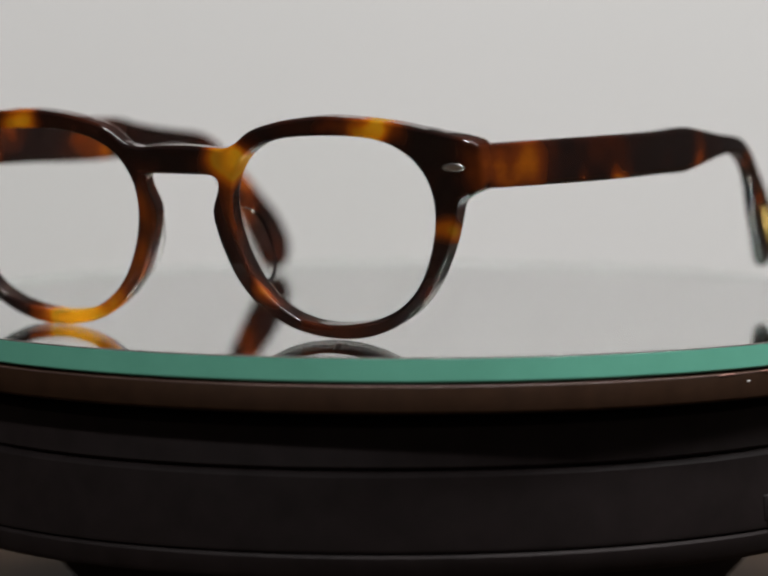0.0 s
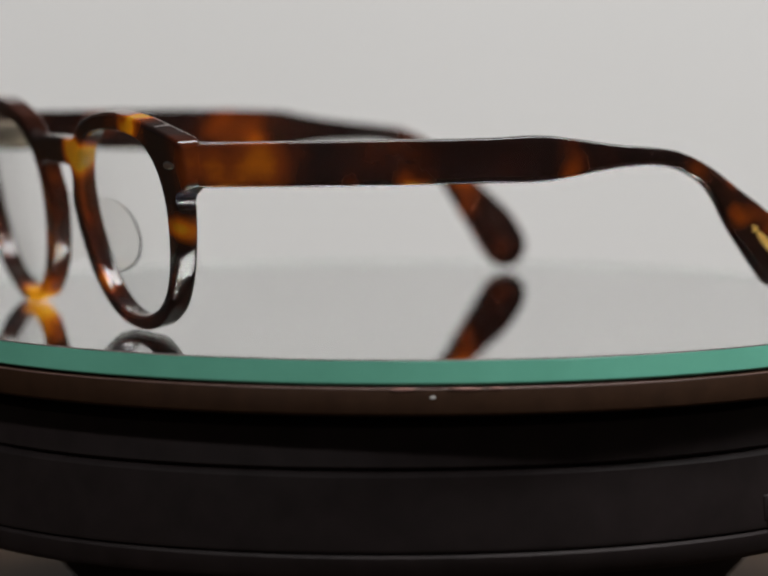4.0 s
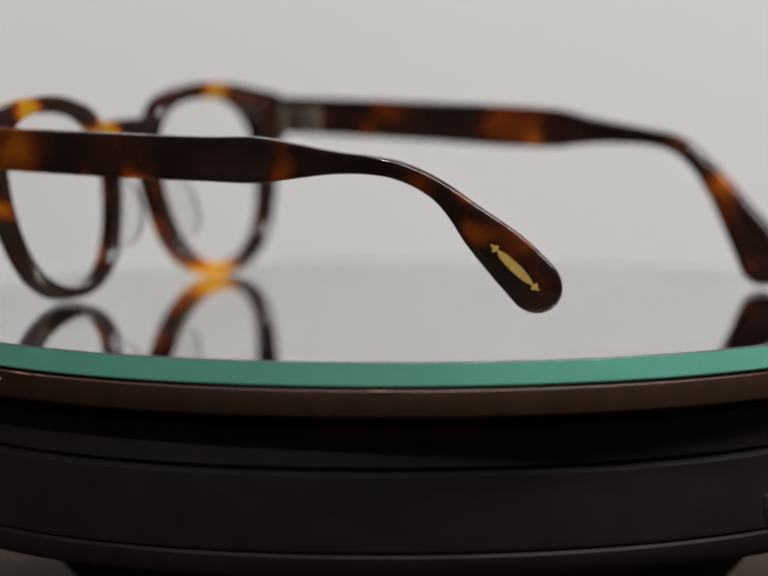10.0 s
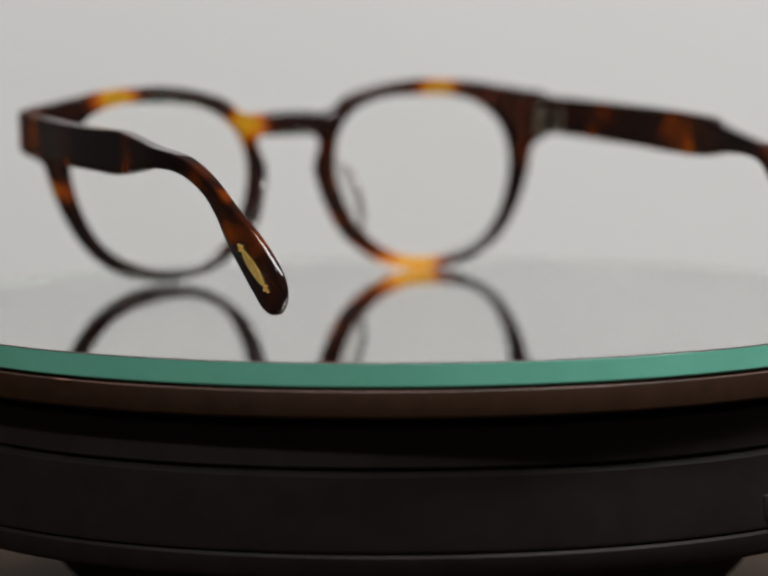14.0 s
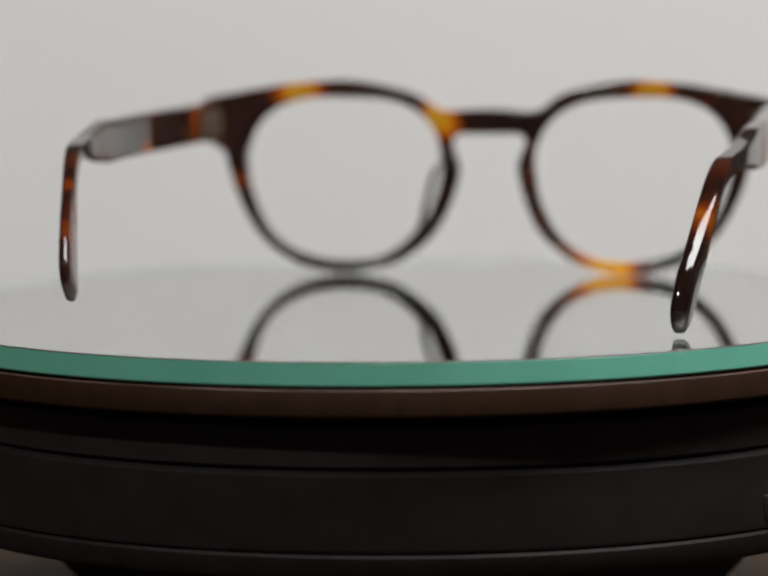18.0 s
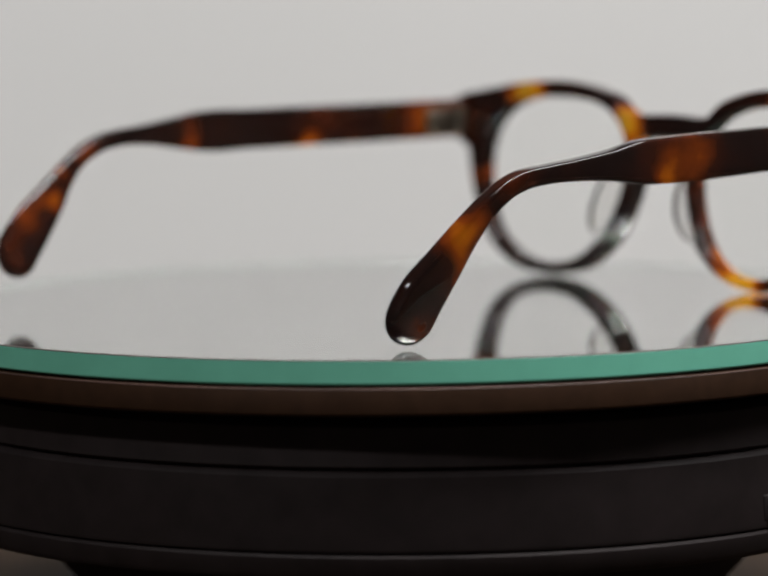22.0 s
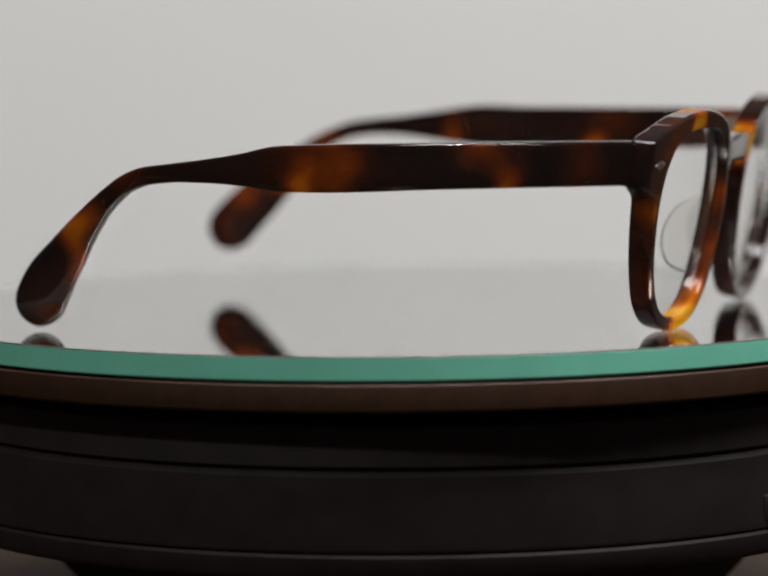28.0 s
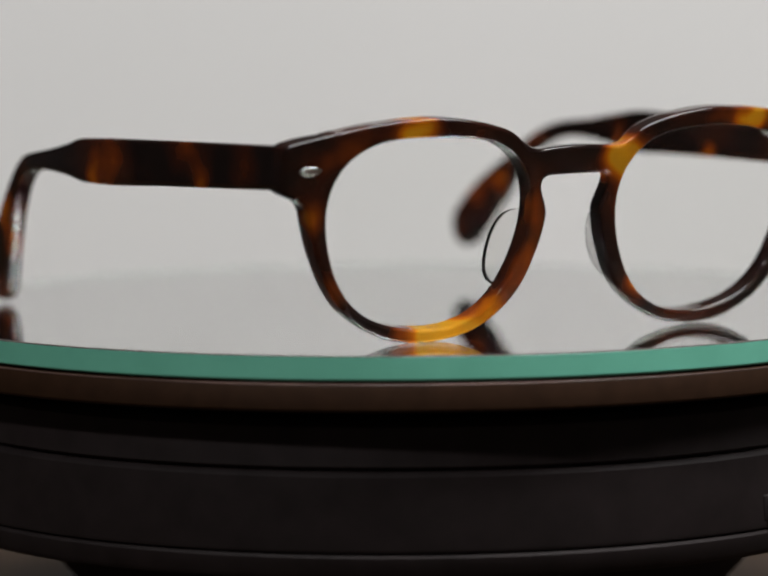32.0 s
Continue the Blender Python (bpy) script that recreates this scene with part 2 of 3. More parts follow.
body = part("base_body", lathe(ring_profile([
    (0, z_of(-108.10)), (98.87, z_of(-108.10)), (99.63, z_of(-108.45)), (100.21, z_of(-109.10)), (101.16, z_of(-122.60)), (100.97, z_of(-123.40)), (100.21, z_of(-123.70)), (0, z_of(-123.70))])), M_BASE, turntable)
sharp_by_angle(body)
collar = part("upper_collar", lathe(ring_profile([
    (0, z_of(-98.20)), (96.37, z_of(-98.20)), (97.33, z_of(-98.60)), (98.67, z_of(-99.80)), (99.54, z_of(-107.20)), (99.06, z_of(-107.70)), (97.91, z_of(-108.10)), (0, z_of(-108.10))])), M_BASE, turntable)
sharp_by_angle(collar)
flange = part("lower_flange", lathe(ring_profile([
    (0, z_of(-123.70)), (99.82, z_of(-123.70)), (100.9, z_of(-123.95)), (101.25, z_of(-124.50)), (101.0, z_of(-127.50)), (100.3, z_of(-128.50)), (98.6, z_of(-129.10)), (0, z_of(-129.10))])), M_BASE, turntable)
sharp_by_angle(flange)
foot = part("foot", lathe(ring_profile([
    (0, z_of(-129.10)), (78.5, z_of(-129.10)), (76.6, z_of(-134.0)), (73.0, z_of(-139.0)), (68.5, z_of(-143.6)), (62.0, z_of(-147.6)), (58.0, z_of(-149.4)), (57.0, 0.6), (56.4, 0), (0, 0)])), M_BASE, turntable)
sharp_by_angle(foot)
spindle = part("spindle", lathe(ring_profile([(0, z_of(-97.0)), (57.48, z_of(-97.0)), (57.48, z_of(-98.20)), (0, z_of(-98.20))]), 96), M_BASE, turntable)
bm = bmesh.new()
box(bm, -0.0042, 0.0042, -0.0014, 0.0010, -0.0023, 0.0023, 0.0006)
socket = part("power_socket", bm, M_SEAM, turntable, "small black power socket")
sa = radians(-42.5)
bm = bmesh.new()
box(bm, -0.0053, 0.0053, -0.0004, 0.0010, -0.0027, 0.0027, 0.0005)
bezel = part("socket_bezel", bm, M_BASE, turntable, "raised plastic surround of the socket")
bezel.matrix_basis = Matrix.Translation((0.1008 * math.cos(sa), 0.1008 * math.sin(sa), z_of(-119.6) * MM)) @ Matrix.Rotation(sa + math.pi / 2, 4, "Z")
socket.matrix_basis = Matrix.Translation((0.1008 * math.cos(sa), 0.1008 * math.sin(sa), z_of(-119.6) * MM)) @ Matrix.Rotation(sa + math.pi / 2, 4, "Z")

TILT = Matrix.Rotation(math.hypot(0.0033, 0.0053), 4, Vector((-0.0053, 0.0033, 0)))   # the plate runs slightly out of true
platter = part("platter", lathe(ring_profile([
    (0, -5.25), (104.9, -5.25), (105.45, -5.4), (105.7, -5.9), (105.6, -10.2), (105.2, -10.7), (104.2, -10.85), (0, -10.85)])), M_PLATTER, turntable, "dark bronze-brown platter with a small chip on its rim")
sharp_by_angle(platter)
# thin ring, mottled dark to pale brown, along the platter's upper edge
part("rim_line", lathe(ring_profile([(105.3, -5.34), (105.46, -5.36), (105.60, -5.52), (105.60, -5.62), (105.3, -5.62)])), M_LINE, platter, "mottled pale line along the upper edge")
bm = bmesh.new()
bmesh.ops.create_icosphere(bm, subdivisions=2, radius=1.0)
bmesh.ops.transform(bm, matrix=Matrix.Diagonal((0.0007, 0.00022, 0.0003, 1)), verts=bm.verts)
chip = part("chip", bm, M_CHIP, platter, "pale chipped spot")
ca = math.atan2(-38.2, 98.4)
chip.matrix_basis = Matrix.Translation((0.10555 * math.cos(ca), 0.10555 * math.sin(ca), -0.0071)) @ Matrix.Rotation(ca + math.pi / 2, 4, "Z")

for deg0, deg1, z0, z1 in ((-19.6, -16.2, -5.45, -5.55), (-15.4, -13.9, -5.5, -5.5), (-25.5, -23.0, -5.6, -5.5), (23.4, 26.2, -5.5, -5.45)):
    bm = bmesh.new()
    line = []
    for i in range(9):
        a = radians(deg0 + (deg1 - deg0) * i / 8)
        half = 0.00024 * math.sin(math.pi * (0.06 + 0.88 * i / 8))
        z = (z0 + (z1 - z0) * i / 8) * MM
        line.append([bm.verts.new((rr * math.cos(a), rr * math.sin(a), z + dz)) for rr, dz in ((0.10530, -half), (0.10576, -half), (0.10572, half), (0.10530, half))])
    for p, q in zip(line, line[1:]):
        for j in range(4):
            bm.faces.new((p[j], p[(j + 1) % 4], q[(j + 1) % 4], q[j]))
    bm.faces.new(line[0])
    bm.faces.new(line[-1][::-1])
    bmesh.ops.recalc_face_normals(bm, faces=bm.faces)
    part("scratch", bm, M_SCRATCH, platter, "thin reddish scratch")

disc = empty("mirror_disc", "round mirror plate of green-edged glass lying on the platter", "mirror", (0, 0, TOP))
plate = part("glass_plate", lathe(ring_profile([(0, 0), (104.7, 0), (104.7, -4.74), (0, -4.74)])), M_PLATE, disc, "clear float glass plate")
sharp_by_angle(plate)
plate.visible_shadow = False
# added ring: darkens the far rim, which is too bright through the plate
part("rim_dimmer", lathe(ring_profile([(104.30, -0.2), (104.56, -0.2), (104.56, -4.72), (104.30, -4.72)])), M_RIM_DIMMER, disc, "added dark ring that dims the rim seen through the plate")
silver = part("silvering", lathe(ring_profile([(0, -4.76), (104.6, -4.76), (104.6, -4.82), (0, -4.82)])), M_MIRROR, disc, "silvered back of the plate")
sharp_by_angle(silver)
rim = part("glass_rim", lathe(ring_profile([
    (104.62, -0.3), (104.95, -0.3), (105.0, -0.36), (105.0, -0.45), (105.0, -4.3), (105.0, -4.5), (104.85, -4.72), (104.62, -4.82)])), M_EDGE, disc, "green ground glass edge")
sharp_by_angle(rim)
arris = part("edge_arris", lathe(ring_profile([(104.62, 0.0), (104.82, -0.02), (104.98, -0.14), (104.98, -0.28), (104.62, -0.28)])), M_ARRIS, disc, "thin dark ground arris")
# shade of the gap between plate and platter, put in as a black sheet
gap = part("gap_shade", lathe(ring_profile([(0, -4.83), (104.0, -4.83), (104.0, -5.24), (0, -5.24)])), M_SEAM, disc, "thin near-black sheet for the shade in the gap under the plate")

# ---- the glasses: lengths in mm, x to the wearer's left, z above the mirror ----
MID = -7.9                 # middle of the bridge
LENS_U, LENS_Z = 33.3, 22.5
INNER = np.array([22.15, 23.8, 22.4, 19.45, 18.2, 19.1, 21.9, 23.4, 22.35, 21.4, 21.05, 20.1, 19.2, 19.45, 20.6, 21.25, 22.15])
STEPS24 = np.arange(0, 361, 15.0)
OUTER = np.array([26.05, 28.4, 30.0, 27.0, 24.0, 22.4, 21.95, 22.2, 23.5, 25.5, 26.1, 26.05, 26.3, 25.4, 24.85, 24.0, 23.15, 22.3, 22.0, 22.15, 22.5, 23.1, 23.6, 24.4, 26.05])


def round_spline(vals, deg):
    """Smooth closed curve of radii, by its first harmonics."""
    n = len(vals) - 1
    c = np.fft.rfft(np.asarray(vals)[:-1]) / n
    a = np.radians(deg)
    out = np.full(np.shape(a), c[0].real)
    for k in range(1, 7):
        out = out + 2 * math.exp(-(k / 6.5) ** 6) * (c[k].real * np.cos(k * a) - c[k].imag * np.sin(k * a))
    return out


def outer_rim(deg):
    """Outer radius of a rim: a smooth closed curve, with the swelling below the keyhole."""
    a = np.concatenate([STEPS24[-3:-1] - 360, STEPS24, STEPS24[1:3] + 360])
    v = np.concatenate([OUTER[-3:-1], OUTER, OUTER[1:3]])
    d = np.mod(deg, 360)
    return spline(a, v, d) + 0.55 * np.exp(-((d - 174) / 6.0) ** 2)


def smooth_min(a, b, k):
    h = np.clip(0.5 + 0.5 * (b - a) / k, 0, 1)
    return b * (1 - h) + a * h - k * h * (1 - h)


def plane_y(x, z):
    """Mid depth of the front: leans back towards the floor and wraps a little."""
    s = (x - MID) / 62
    return -70.8 + 0.16 * (36 - z) - 2.0 * (1 - s**2) - 0.8 * np.exp(-((s + 0.3) / 0.28) ** 2)


def convex(u, v, pts):
    d = np.full(u.shape, -1e9)
    for (x0, y0), (x1, y1) in zip(pts, pts[1:] + pts[:1]):
        nx, ny = y1 - y0, -(x1 - x0)
        l = math.hypot(nx, ny)
        d = np.maximum(d, ((u - x0) * nx + (v - y0) * ny) / l)
    return d


HALF_DEEP = 2.45           # half the thickness of the front
BACK_BEVEL = 0.25          # the back of each rim is narrower than its face, most on the nose side
ENDPIECE = [(22.0, 3.3), (36.5, 9.9), (36.5, 16.5), (30.0, 18.2), (22.0, 19.8), (14.0, 20.75), (8.0, 20.85), (-2.0, 20.0)]


def front_solid(p):
    x, y, z = p[:, 0], p[:, 1], p[:, 2]
    w = np.abs(x - MID)
    q = y - plane_y(x, z)
    u, v = w - LENS_U, z - LENS_Z - 0.12 * (q + 0.5)     # cut square to the leaning front
    deg = np.degrees(np.arctan2(v, u))
    r = np.hypot(u, v)
    ro, ri = outer_rim(deg), round_spline(INNER, deg)
    ri = ri + np.where(x < MID, 0.3, -0.3) * np.clip(np.cos(np.radians(deg - 350)), 0, 1) ** 2
    d = r - ro
    d = smooth_min(d, convex(u, v, ENDPIECE), 1.9)
    br = np.maximum(np.maximum(v - 15.6 + 0.007 * w * w, 9.75 - v), w - 11.0)
    d = smooth_min(d, br, 3.4)
    back = np.clip(q / (2 * HALF_DEEP) + 0.5, 0, 1) ** 1.5
    nasal = np.clip(np.cos(np.radians(deg - 195)), 0, 1)
    d = d + (BACK_BEVEL + 0.45 * nasal) * back * np.clip((29.0 - u) / 4.0, 0, 1)
    d = np.maximum(d, ri - r)
    rad = 0.75
    a, b = d + rad, np.abs(q) - HALF_DEEP + rad
    body = np.minimum(np.maximum(a, b), 0) + np.hypot(np.maximum(a, 0), np.maximum(b, 0)) - rad
    end = np.maximum(((x - 58.9) - 0.15 * (y + 69)) / 1.011, (-(x + 74.7) - 0.05 * (y + 69)) / 1.001)   # flush with the temples
    return -smooth_min(-body, -end, 1.6)


# amber clouds in the dark shell: x, y, z, reach along x, y, z, strength
CLOUDS = (
    (4.2, -74, 35.2, 4.9, 9, 4.6, 1.25), (-1.5, -74, 34, 3.5, 5, 3.5, 0.35),
    (36.5, -72, 41.8, 5.2, 9, 3.4, 1.25), (28, -74, 42, 5.0, 4, 3.0, 0.3), (18, -74, 41, 6.0, 4, 4.0, 0.16),
    (52.2, -71, 22.2, 5.0, 9, 2.8, 0.74), (59.5, -73, 35.0, 5.0, 4, 6.0, 0.42),
    (4.8, -73.5, 25, 2.6, 3.8, 8.0, 0.42), (10.0, -72.5, 9.5, 3.6, 3.6, 3.6, 0.55), (6.2, -73, 16, 2.4, 3.6, 4.0, 0.28),
    (20, -72, 2.4, 7.0, 3.6, 3.0, 0.24), (31, -72, 1.8, 6.0, 3.6, 3.0, 0.20), (48, -72, 9.5, 5.0, 3.6, 5.0, 0.30), (52.5, -73, 15, 3.5, 3.6, 4.0, 0.14),
    (-36.0, -70, 2.2, 8.8, 9, 4.4, 1.5), (-25.5, -72, 6.5, 5.0, 4.5, 4.5, 0.62), (-19.5, -72.5, 14, 4.0, 4.0, 5.0, 0.42),
    (-16.8, -73, 25, 3.6, 4.2, 7.5, 0.38), (-45.5, -72, 41.8, 6.0, 9, 3.4, 1.05), (-58, -73.5, 38.5, 6.0, 4, 5.0, 0.36), (-66, -73, 37, 4, 4, 3, 0.2),
    (-69, -72.5, 25.5, 4.0, 4.2, 4.0, 0.42), (-70, -72.5, 18, 4.0, 4, 4.0, 0.22), (-61.5, -72, 9.5, 4.5, 4, 4.5, 0.32), (-30, -74, 42, 7.0, 4, 4.0, 0.14),
    (-68, -71, 24, 4.5, 9, 12, 0.16), (-64, -71, 10, 5, 9, 5, 0.16),
    # left temple
    (62, -66.5, 36.0, 9, 3.2, 3.0, 0.18), (62, -66.0, 31.5, 9, 3.0, 2.5, 0.14), (62, -57.0, 35.5, 9, 4.5, 4.5, 0.22), (61, -60.5, 34.0, 9, 11.0, 9.0, 0.40),
    (63, -32.0, 36.5, 9, 9.0, 4.0, 0.15), (63, -39.0, 30.4, 9, 2.4, 1.6, 0.26), (64, -26.0, 30.2, 9, 4.0, 2.4, 0.66),
    (64, 8.0, 31.5, 9, 3.2, 3.0, 0.34), (64, 7.0, 36.0, 9, 3.0, 5.0, 0.20), (62, 37.5, 31.5, 9, 3.6, 3.0, 0.32),
    (60, 47.0, 20.8, 9, 2.6, 2.8, 0.46), (57.5, 56.3, 19.0, 9, 4.2, 4.2, 0.31), (57, 60.0, 12.0, 9, 3.0, 4.5, 0.15), (61, 45.3, 28.6, 9, 2.8, 2.8, 0.40), (59, 51.0, 22.5, 9, 3.0, 3.0, 0.26),
    # right temple
    (-76, -3.5, 31.0, 9, 2.8, 3.0, 0.36), (-76, -3.0, 36.5, 9, 3.0, 3.5, 0.10), (-76, -13.0, 36.0, 9, 3.4, 3.0, 0.20), (-76, -8.0, 33.0, 9, 9.5, 8.0, 0.32),
    (-76, -40.5, 37.0, 9, 6.5, 3.2, 0.36), (-76, -45.5, 31.5, 9, 3.0, 3.2, 0.50), (-74, -60, 35.5, 9, 4.5, 5.0, 0.22),
    (-71, 47.0, 21.0, 9, 3.6, 4.6, 0.47), (-71, 43.5, 23.5, 9, 3.6, 4.0, 0.34), (-71, 46.0, 13.5, 9, 3.5, 5.5, 0.34), (-72, 34.5, 31.5, 9, 4.5, 3.5, 0.22), (-69, 53.5, 3.5, 9, 5.0, 3.5, 0.18),
)


def amber_of(p):
    """How much the shell shows its amber at the points p, 0 to 1."""
    a = np.full(len(p), 0.03)
    wob = np.stack([np.sin(p[:, 1] * 0.55 + p[:, 2] * 0.4) + np.sin(p[:, 0] * 0.8 + 1.7), np.sin(p[:, 2] * 0.7 + p[:, 0] * 0.33 + 2.0), np.sin(p[:, 0] * 0.45 + p[:, 1] * 0.6)], 1)
    q = p + wob * 0.7
    for cx, cy, cz, rx, ry, rz, s in CLOUDS:
        d = ((q[:, 0] - cx) / rx) ** 2 + ((q[:, 1] - cy) / ry) ** 2 + ((q[:, 2] - cz) / rz) ** 2
        a += s * np.exp(-1.15 * d**1.25)
    return np.clip(a, 0, 1)


def front_part(verts, quads, parent, label):
    me = bpy.data.meshes.new("front_frame")
    me.from_pydata((verts * MM).tolist(), [], [q for q in quads.tolist() if len(set(q)) == 4])
    me.attributes.new("amber", "FLOAT", "POINT").data.foreach_set("value", amber_of(verts).astype(np.float32))
    ob = finish("front_frame", me, M_SHELL, parent, label)
    nor = np.stack([front_solid(verts + d) - front_solid(verts - d) for d in np.eye(3) * 0.03], 1)
    nor /= np.maximum(np.linalg.norm(nor, axis=1, keepdims=True), 1e-9)
    me.normals_split_custom_set_from_vertices(nor.tolist())
    return ob


glasses = empty("eyeglasses", "round tortoiseshell acetate eyeglasses with open temples standing on a mirror disc", "eyeglasses", (0, 0, TOP))
fv, fq = surface_net(front_solid, (-82, -79, -2), (66, -60.5, 46), 0.42)
front_part(fv, fq, glasses, "brown tortoiseshell front with a keyhole bridge")

# rows: y, z, half height; then x of the mid line against y
TEMPLE_LEFT = ((-69.3, 35.15, 4.32), (-39, 34.8, 4.45), (-10, 34.6, 4.45), (2.4, 34.6, 4.5), (9.75, 34.6, 3.5), (18.6, 34.5, 2.25), (27, 34.1, 1.8), (31, 33.5, 1.75), (34.9, 32.2, 1.75), (40.9, 28.8, 2.1), (44.2, 25.8, 2.8), (47.6, 22.3, 3.9), (53.6, 16.6, 5.15), (57.6, 12.4, 5.45), (62.1, 6.9, 5.45))
TEMPLE_RIGHT = ((-69.3, 35.65, 4.25), (-32, 34.7, 4.5), (-3, 33.8, 4.6), (2.6, 33.7, 4.4), (9.5, 33.4, 3.2), (18.5, 32.9, 2.25), (26.2, 32.3, 1.85), (32.0, 31.3, 1.9), (35.2, 29.9, 1.9), (38.4, 27.6, 2.0), (43.8, 22.2, 2.85), (49.3, 15.4, 4.2), (53.7, 9.6, 5.25), (56.1, 5.2, 5.35), (57.9, 0.9, 5.35))
BOW_LEFT = ((-69, -50, -27, 2, 30, 48, 60), (57.0, 60.0, 63.4, 64.6, 63.6, 60.3, 57.5))
BOW_RIGHT = ((-69, -48, -6, 30, 51, 57), (-72.8, -73.9, -74.8, -71.6, -67.2, -65.4))
HALF_THICK = 1.85


def temple_mesh(name, rows, bow, swell, parent, label):
    rows = np.array(rows)
    s = np.concatenate([[0], np.cumsum(np.hypot(np.diff(rows[:, 0]), np.diff(rows[:, 1])))])
    cap = 5.8
    q = np.concatenate([np.linspace(0, s[-1] - cap, 170), s[-1] - cap + cap * np.sin(np.linspace(0.06, 0.995, 26) * np.pi / 2)])
    y, z, h = (spline(s, rows[:, k], q) for k in range(3))
    round_off = np.sqrt(1 - np.clip((q - s[-1] + cap) / cap, 0, 1) ** 2)
    h = h * round_off
    ty, tz = np.gradient(y, q), np.gradient(z, q)
    l = np.hypot(ty, tz)
    ny, nz = -tz / l, ty / l
    x = spline(*bow, y)
    k = 40
    a = np.linspace(0, 2 * np.pi, k, endpoint=False)
    c, sn = np.cos(a)[None, :], np.sin(a)[None, :]
    soft = np.clip((y - 22) / 22, 0, 1)[:, None]
    e = 2 / (8.0 * (1 - soft) + 3.6 * soft)
    ca_, sa_ = np.sign(c) * np.abs(c) ** e, np.sign(sn) * np.abs(sn) ** e
    t = HALF_THICK * (1 + swell * soft[:, 0]) * round_off ** 0.6
    verts = np.stack([x[:, None] + t[:, None] * ca_, y[:, None] + (h * ny)[:, None] * sa_, z[:, None] + (h * nz)[:, None] * sa_], -1).reshape(-1, 3)
    n = len(q)
    quads = [(i * k + j, i * k + (j + 1) % k, (i + 1) * k + (j + 1) % k, (i + 1) * k + j) for i in range(n - 1) for j in range(k)]
    c0, c1 = len(verts), len(verts) + 1
    verts = np.vstack([verts, verts[:k].mean(0), verts[-k:].mean(0)])
    me = bpy.data.meshes.new(name)
    tris = [(j, c0, (j + 1) % k) for j in range(k)] + [((n - 1) * k + j, (n - 1) * k + (j + 1) % k, c1) for j in range(k)]
    me.from_pydata((verts * MM).tolist(), [], quads + tris)
    me.attributes.new("amber", "FLOAT", "POINT").data.foreach_set("value", amber_of(verts).astype(np.float32))
    bm = bmesh.new()
    bm.from_mesh(me)
    bmesh.ops.recalc_face_normals(bm, faces=bm.faces)
    bm.to_mesh(me)
    bm.free()
    ob = finish(name, me, M_SHELL, parent, label)
    sharp_by_angle(ob, 50)
    return ob


temple_left = temple_mesh("temple", TEMPLE_LEFT, BOW_LEFT, -0.28, glasses, "brown tortoiseshell temple with a gold tip inlay")
temple_right = temple_mesh("temple", TEMPLE_RIGHT, BOW_RIGHT, 0.12, glasses, "brown tortoiseshell temple touching the mirror")


def lens_part(side):
    """Demo lens: a thin meniscus that fills one rim."""
    k, rings = 96, 8
    deg = np.linspace(0, 360, k, endpoint=False)
    r = round_spline(INNER, deg) + 0.9
    bm = bmesh.new()
    layers = []
    for off in (-0.9, 0.3):
        grid = []
        c = None
        for i in range(rings + 1):
            f = i / rings
            ring = []
            for d, rr in zip(deg, r):
                u, v = rr * f * math.cos(radians(d)), rr * f * math.sin(radians(d))
                x, z = MID + side * (LENS_U + u), LENS_Z + v
                yy = plane_y(np.array([x]), np.array([z]))[0] + off - 1.5 * (1 - f * f)
                if i == 0:
                    if c is None:
                        c = bm.verts.new((x * MM, yy * MM, z * MM))
                    ring.append(c)
                else:
                    ring.append(bm.verts.new((x * MM, yy * MM, z * MM)))
            grid.append(ring)
        for i in range(rings):
            for j in range(k):
                j2 = (j + 1) % k
                if i == 0:
                    bm.faces.new((grid[0][0], grid[1][j], grid[1][j2]))
                else:
                    bm.faces.new((grid[i][j], grid[i + 1][j], grid[i + 1][j2], grid[i][j2]))
        layers.append(grid[-1])
    for j in range(k):
        j2 = (j + 1) % k
        bm.faces.new((layers[0][j], layers[0][j2], layers[1][j2], layers[1][j]))
    bmesh.ops.recalc_face_normals(bm, faces=bm.faces)
    ob = part("lens", bm, M_LENS, glasses, "thin clear demo lens")
    sharp_by_angle(ob, 25)
    ob.visible_shadow = False
    return ob


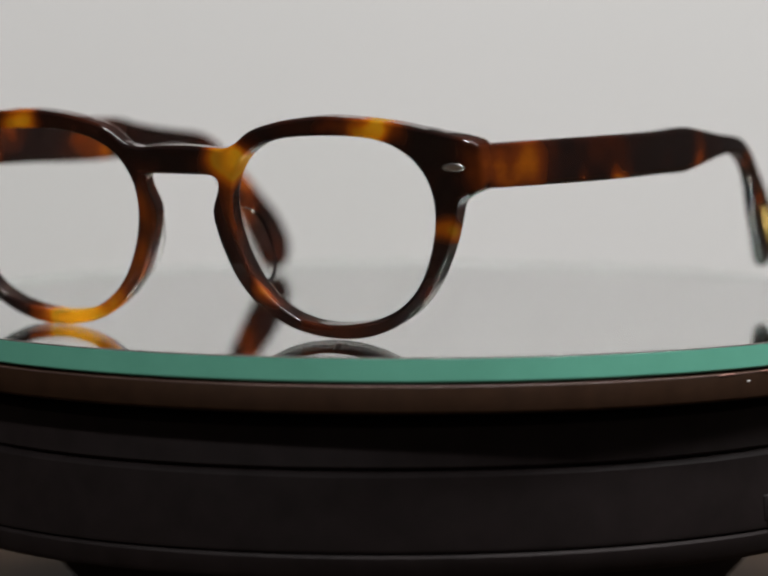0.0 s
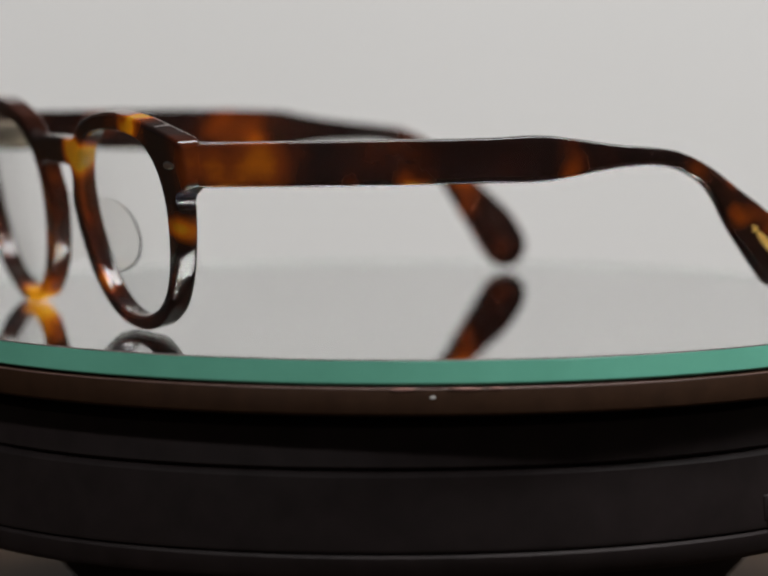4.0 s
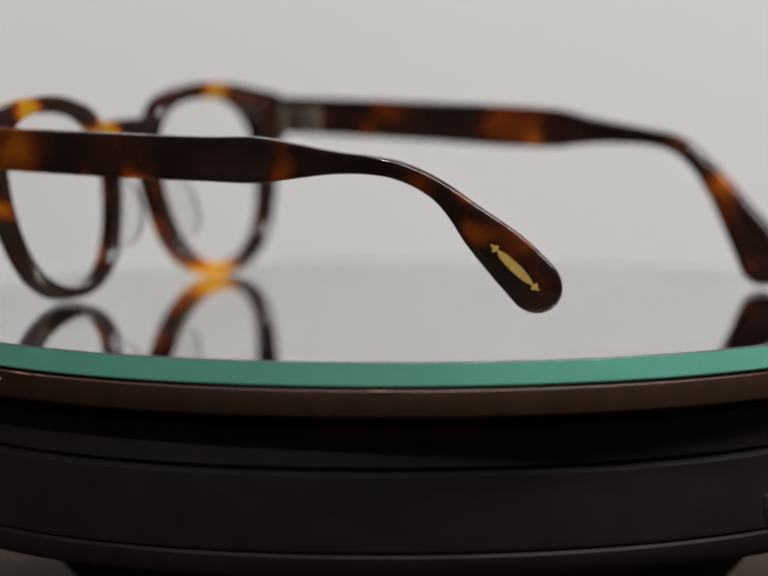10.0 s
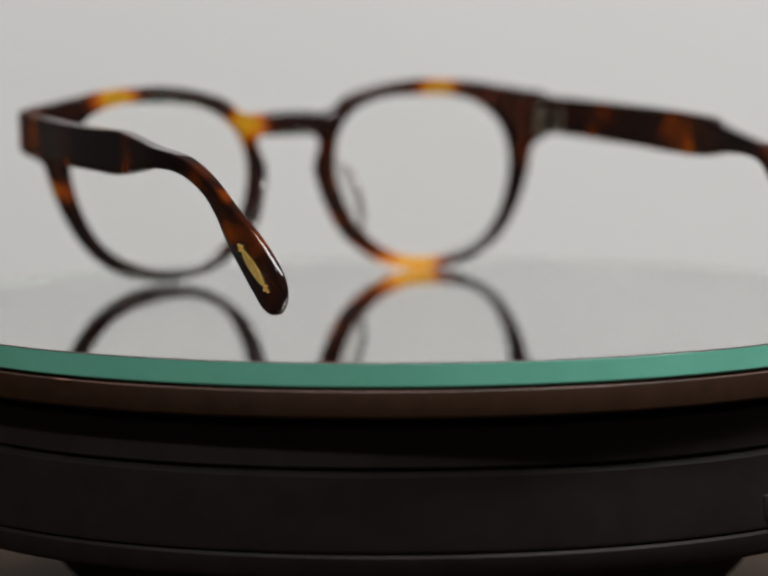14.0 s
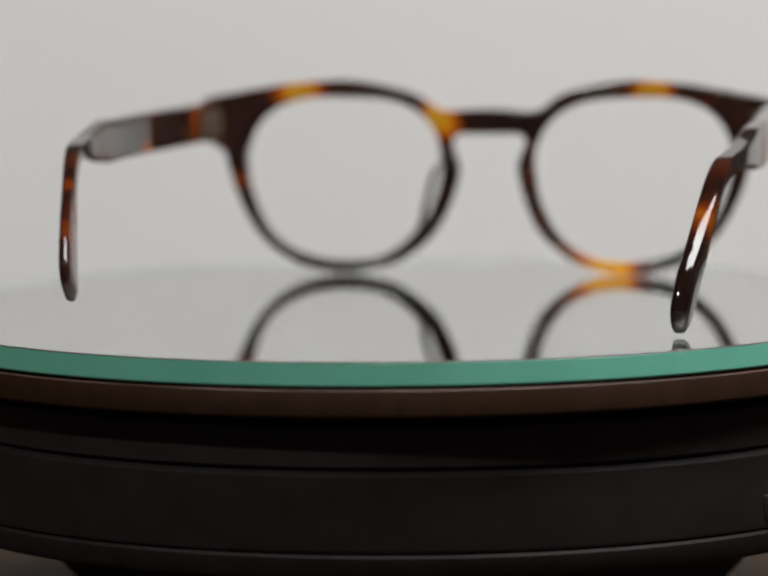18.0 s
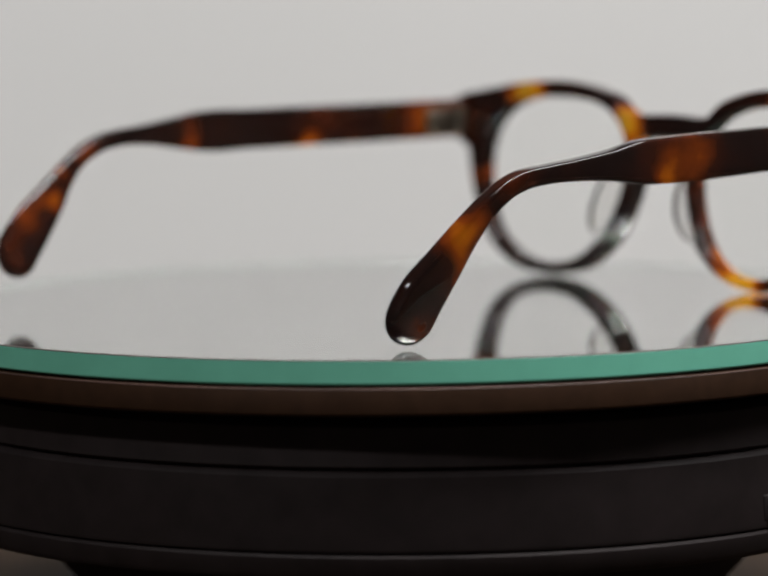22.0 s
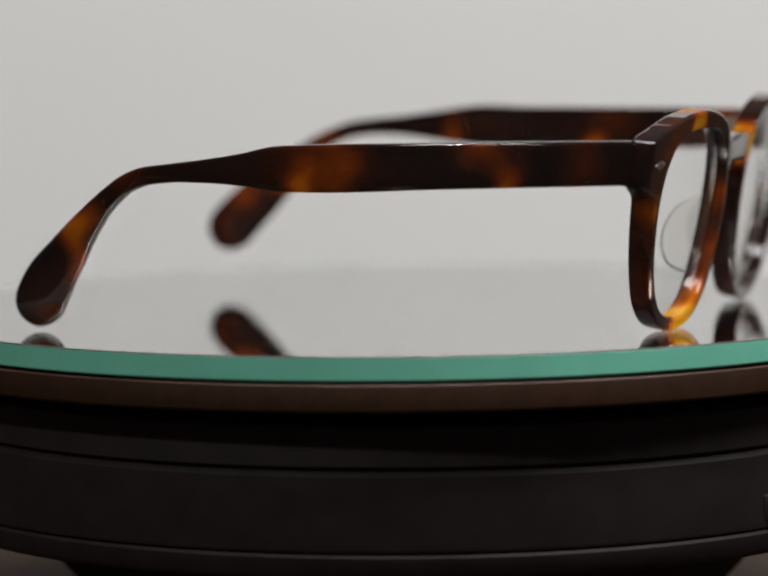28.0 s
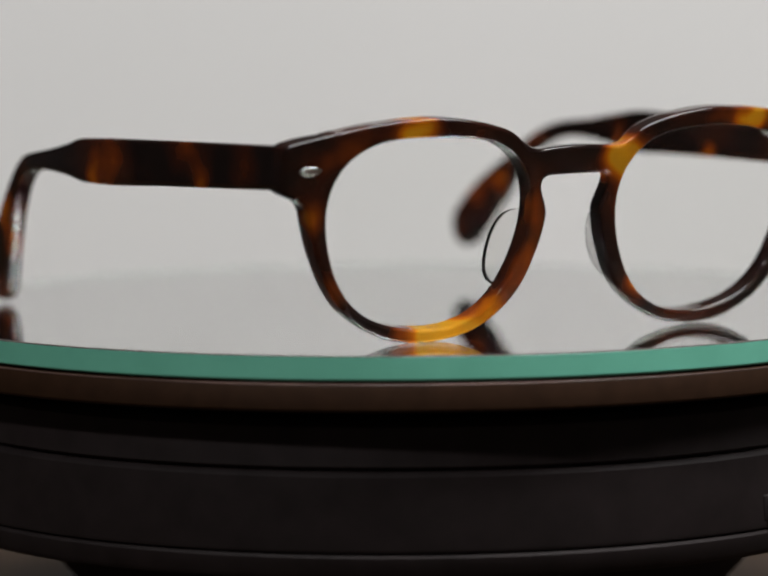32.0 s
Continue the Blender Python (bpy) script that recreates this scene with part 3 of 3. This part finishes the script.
def nose_pad(side):
    """Clear D-shaped pad behind the nasal side of one rim."""
    bm = bmesh.new()
    n, m = 28, 7
    sheets = []
    for face_side in (-1, 1):
        grid = []
        for i in range(n + 1):
            v = 7.6 * math.cos(math.pi * i / n)
            deep = 7.3 * max(0.0, math.sin(math.pi * i / n)) ** 0.75
            line = []
            for j in range(m + 1):
                dep, z, off = deep * j / m, 18.0 + v, face_side * 0.6
                low = min(0.0, z - LENS_Z)
                x = MID + side * (LENS_U - 23.7 + 0.024 * low * low + dep * 0.34 + off)
                y = plane_y(np.array([x]), np.array([z]))[0] + 1.0 + dep * 1.08
                line.append(bm.verts.new((x * MM, y * MM, z * MM)))
            grid.append(line)
        for i in range(n):
            for j in range(m):
                bm.faces.new((grid[i][j], grid[i + 1][j], grid[i + 1][j + 1], grid[i][j + 1]))
        sheets.append([g[0] for g in grid] + [g[m] for g in grid[::-1]])
    a, b = sheets
    for j in range(len(a)):
        j2 = (j + 1) % len(a)
        bm.faces.new((a[j], a[j2], b[j2], b[j]))
    bmesh.ops.remove_doubles(bm, verts=bm.verts, dist=1e-7)
    bmesh.ops.recalc_face_normals(bm, faces=bm.faces)
    ob = part("nose_pad", bm, M_PAD, glasses, "clear plastic nose pad")
    sharp_by_angle(ob, 40)
    ob.visible_shadow = False
    return ob


def rivet(side):
    """Pointed-oval steel pin head on the end of the front."""
    bm = bmesh.new()
    k = 40
    rows = []
    for f, hgt in ((1.0, 0.0), (0.95, 0.13), (0.8, 0.17), (0.4, 0.19)):
        ring = []
        for j in range(k):
            a = 2 * math.pi * j / k
            c, s = math.cos(a), math.sin(a)
            u, v = 2.5 * f * c, 0.82 * f * math.copysign(abs(s) ** 1.25, s)
            x, z = MID + side * (60.7 + u), 34.95 + v
            ring.append(bm.verts.new((x * MM, (plane_y(np.array([x]), np.array([z]))[0] - HALF_DEEP + 0.02 - hgt) * MM, z * MM)))
        rows.append(ring)
    for a, b in zip(rows, rows[1:]):
        for j in range(k):
            bm.faces.new((a[j], a[(j + 1) % k], b[(j + 1) % k], b[j]))
    bm.faces.new(rows[-1])
    bm.faces.new(rows[0][::-1])
    bmesh.ops.recalc_face_normals(bm, faces=bm.faces)
    return part("rivet", bm, M_STEEL, glasses, "oval polished steel rivet")


def hinge(side, temple, bow):
    """Barrel hinge with its two plates, behind the end of the front."""
    x_in = float(spline(*bow, -63.0)) - side * (HALF_THICK + 0.35)
    bm = bmesh.new()
    box(bm, -0.0005, 0.0005, -0.0046, 0.0042, -0.0027, 0.0027, 0.00045)
    plate = part("hinge_plate", bm, M_HINGE, temple, "brushed metal hinge plate")
    plate.matrix_basis = pose(x_in * MM, -0.0615, 0.0346, 0, 0, 2 * side)
    for dz in (-2.1, 0.0, 2.1):
        bm = bmesh.new()
        bmesh.ops.create_cone(bm, cap_ends=True, segments=20, radius1=0.00135, radius2=0.00135, depth=0.0019)
        knuckle = part("hinge_barrel", bm, M_HINGE, temple)
        knuckle.matrix_basis = Matrix.Translation(((x_in - side * 1.0) * MM, -0.0668, (34.6 + dz) * MM))
        sharp_by_angle(knuckle)
    bm = bmesh.new()
    bmesh.ops.create_cone(bm, cap_ends=True, segments=16, radius1=0.00085, radius2=0.00085, depth=0.0072)
    screw = part("hinge_screw", bm, M_STEEL, temple)
    screw.matrix_basis = Matrix.Translation(((x_in - side * 1.0) * MM, -0.0668, 0.0346))
    sharp_by_angle(screw)


for side, temple, bow in ((1, temple_left, BOW_LEFT), (-1, temple_right, BOW_RIGHT)):
    lens_part(side)
    nose_pad(side)
    rivet(side)
    hinge(side, temple, bow)


def tip_inlay():
    """Gold spindle with small cross finials, let into the outer face of the left tip."""
    y0, z0, y1, z1 = 51.55, 18.57, 59.44, 10.98
    ln = math.hypot(y1 - y0, z1 - z0)
    ey, ez = (y1 - y0) / ln, (z1 - z0) / ln
    half = [(-0.08, 0.12), (-0.04, 0.24), (-0.01, 0.20), (0.0, 0.72), (0.045, 0.72), (0.055, 0.18), (0.10, 0.15), (0.125, 0.40), (0.18, 0.58), (0.26, 0.75), (0.38, 0.86), (0.5, 0.90)]
    up = half + [(1 - s, w) for s, w in half[-2::-1]]
    bm = bmesh.new()
    outer, inner = [], []
    for hgt, ring in ((0.42, outer), (-0.6, inner)):
        for s, w in up + [(s, -w) for s, w in up[::-1]]:
            y, z = y0 + ey * ln * s - ez * w, z0 + ez * ln * s + ey * w
            x = float(spline(*BOW_LEFT, y)) + HALF_THICK * 0.72 + hgt
            ring.append(bm.verts.new((x * MM, y * MM, z * MM)))
    n = len(outer)
    for j in range(n // 2 - 1):
        a, b, c, d = j, j + 1, n - 2 - j, n - 1 - j
        bm.faces.new([outer[i] for i in (a, b, c, d)])
        bm.faces.new([inner[i] for i in (d, c, b, a)])
    for j in range(n):
        j2 = (j + 1) % n
        bm.faces.new((outer[j], inner[j], inner[j2], outer[j2]))
    bmesh.ops.recalc_face_normals(bm, faces=bm.faces)
    part("tip_inlay", bm, M_GOLD, temple_left, "gold spindle-shaped inlay", smooth=False)


tip_inlay()


# ---- what turns ----
def motions():
    times = [float(t) for t in range(33)]
    turn = [(t, pose(0, 0, 0, 0, 0, heading(t))) for t in times]
    walk(glasses, [(t, Matrix.Translation((0, 0, TOP)) @ m) for t, m in turn])
    walk(disc, [(t, Matrix.Translation((0, 0, TOP)) @ m @ TILT) for t, m in turn])
    walk(platter, [(t, Matrix.Translation((0, 0, TOP - TABLE)) @ m @ TILT) for t, m in turn])


motions()
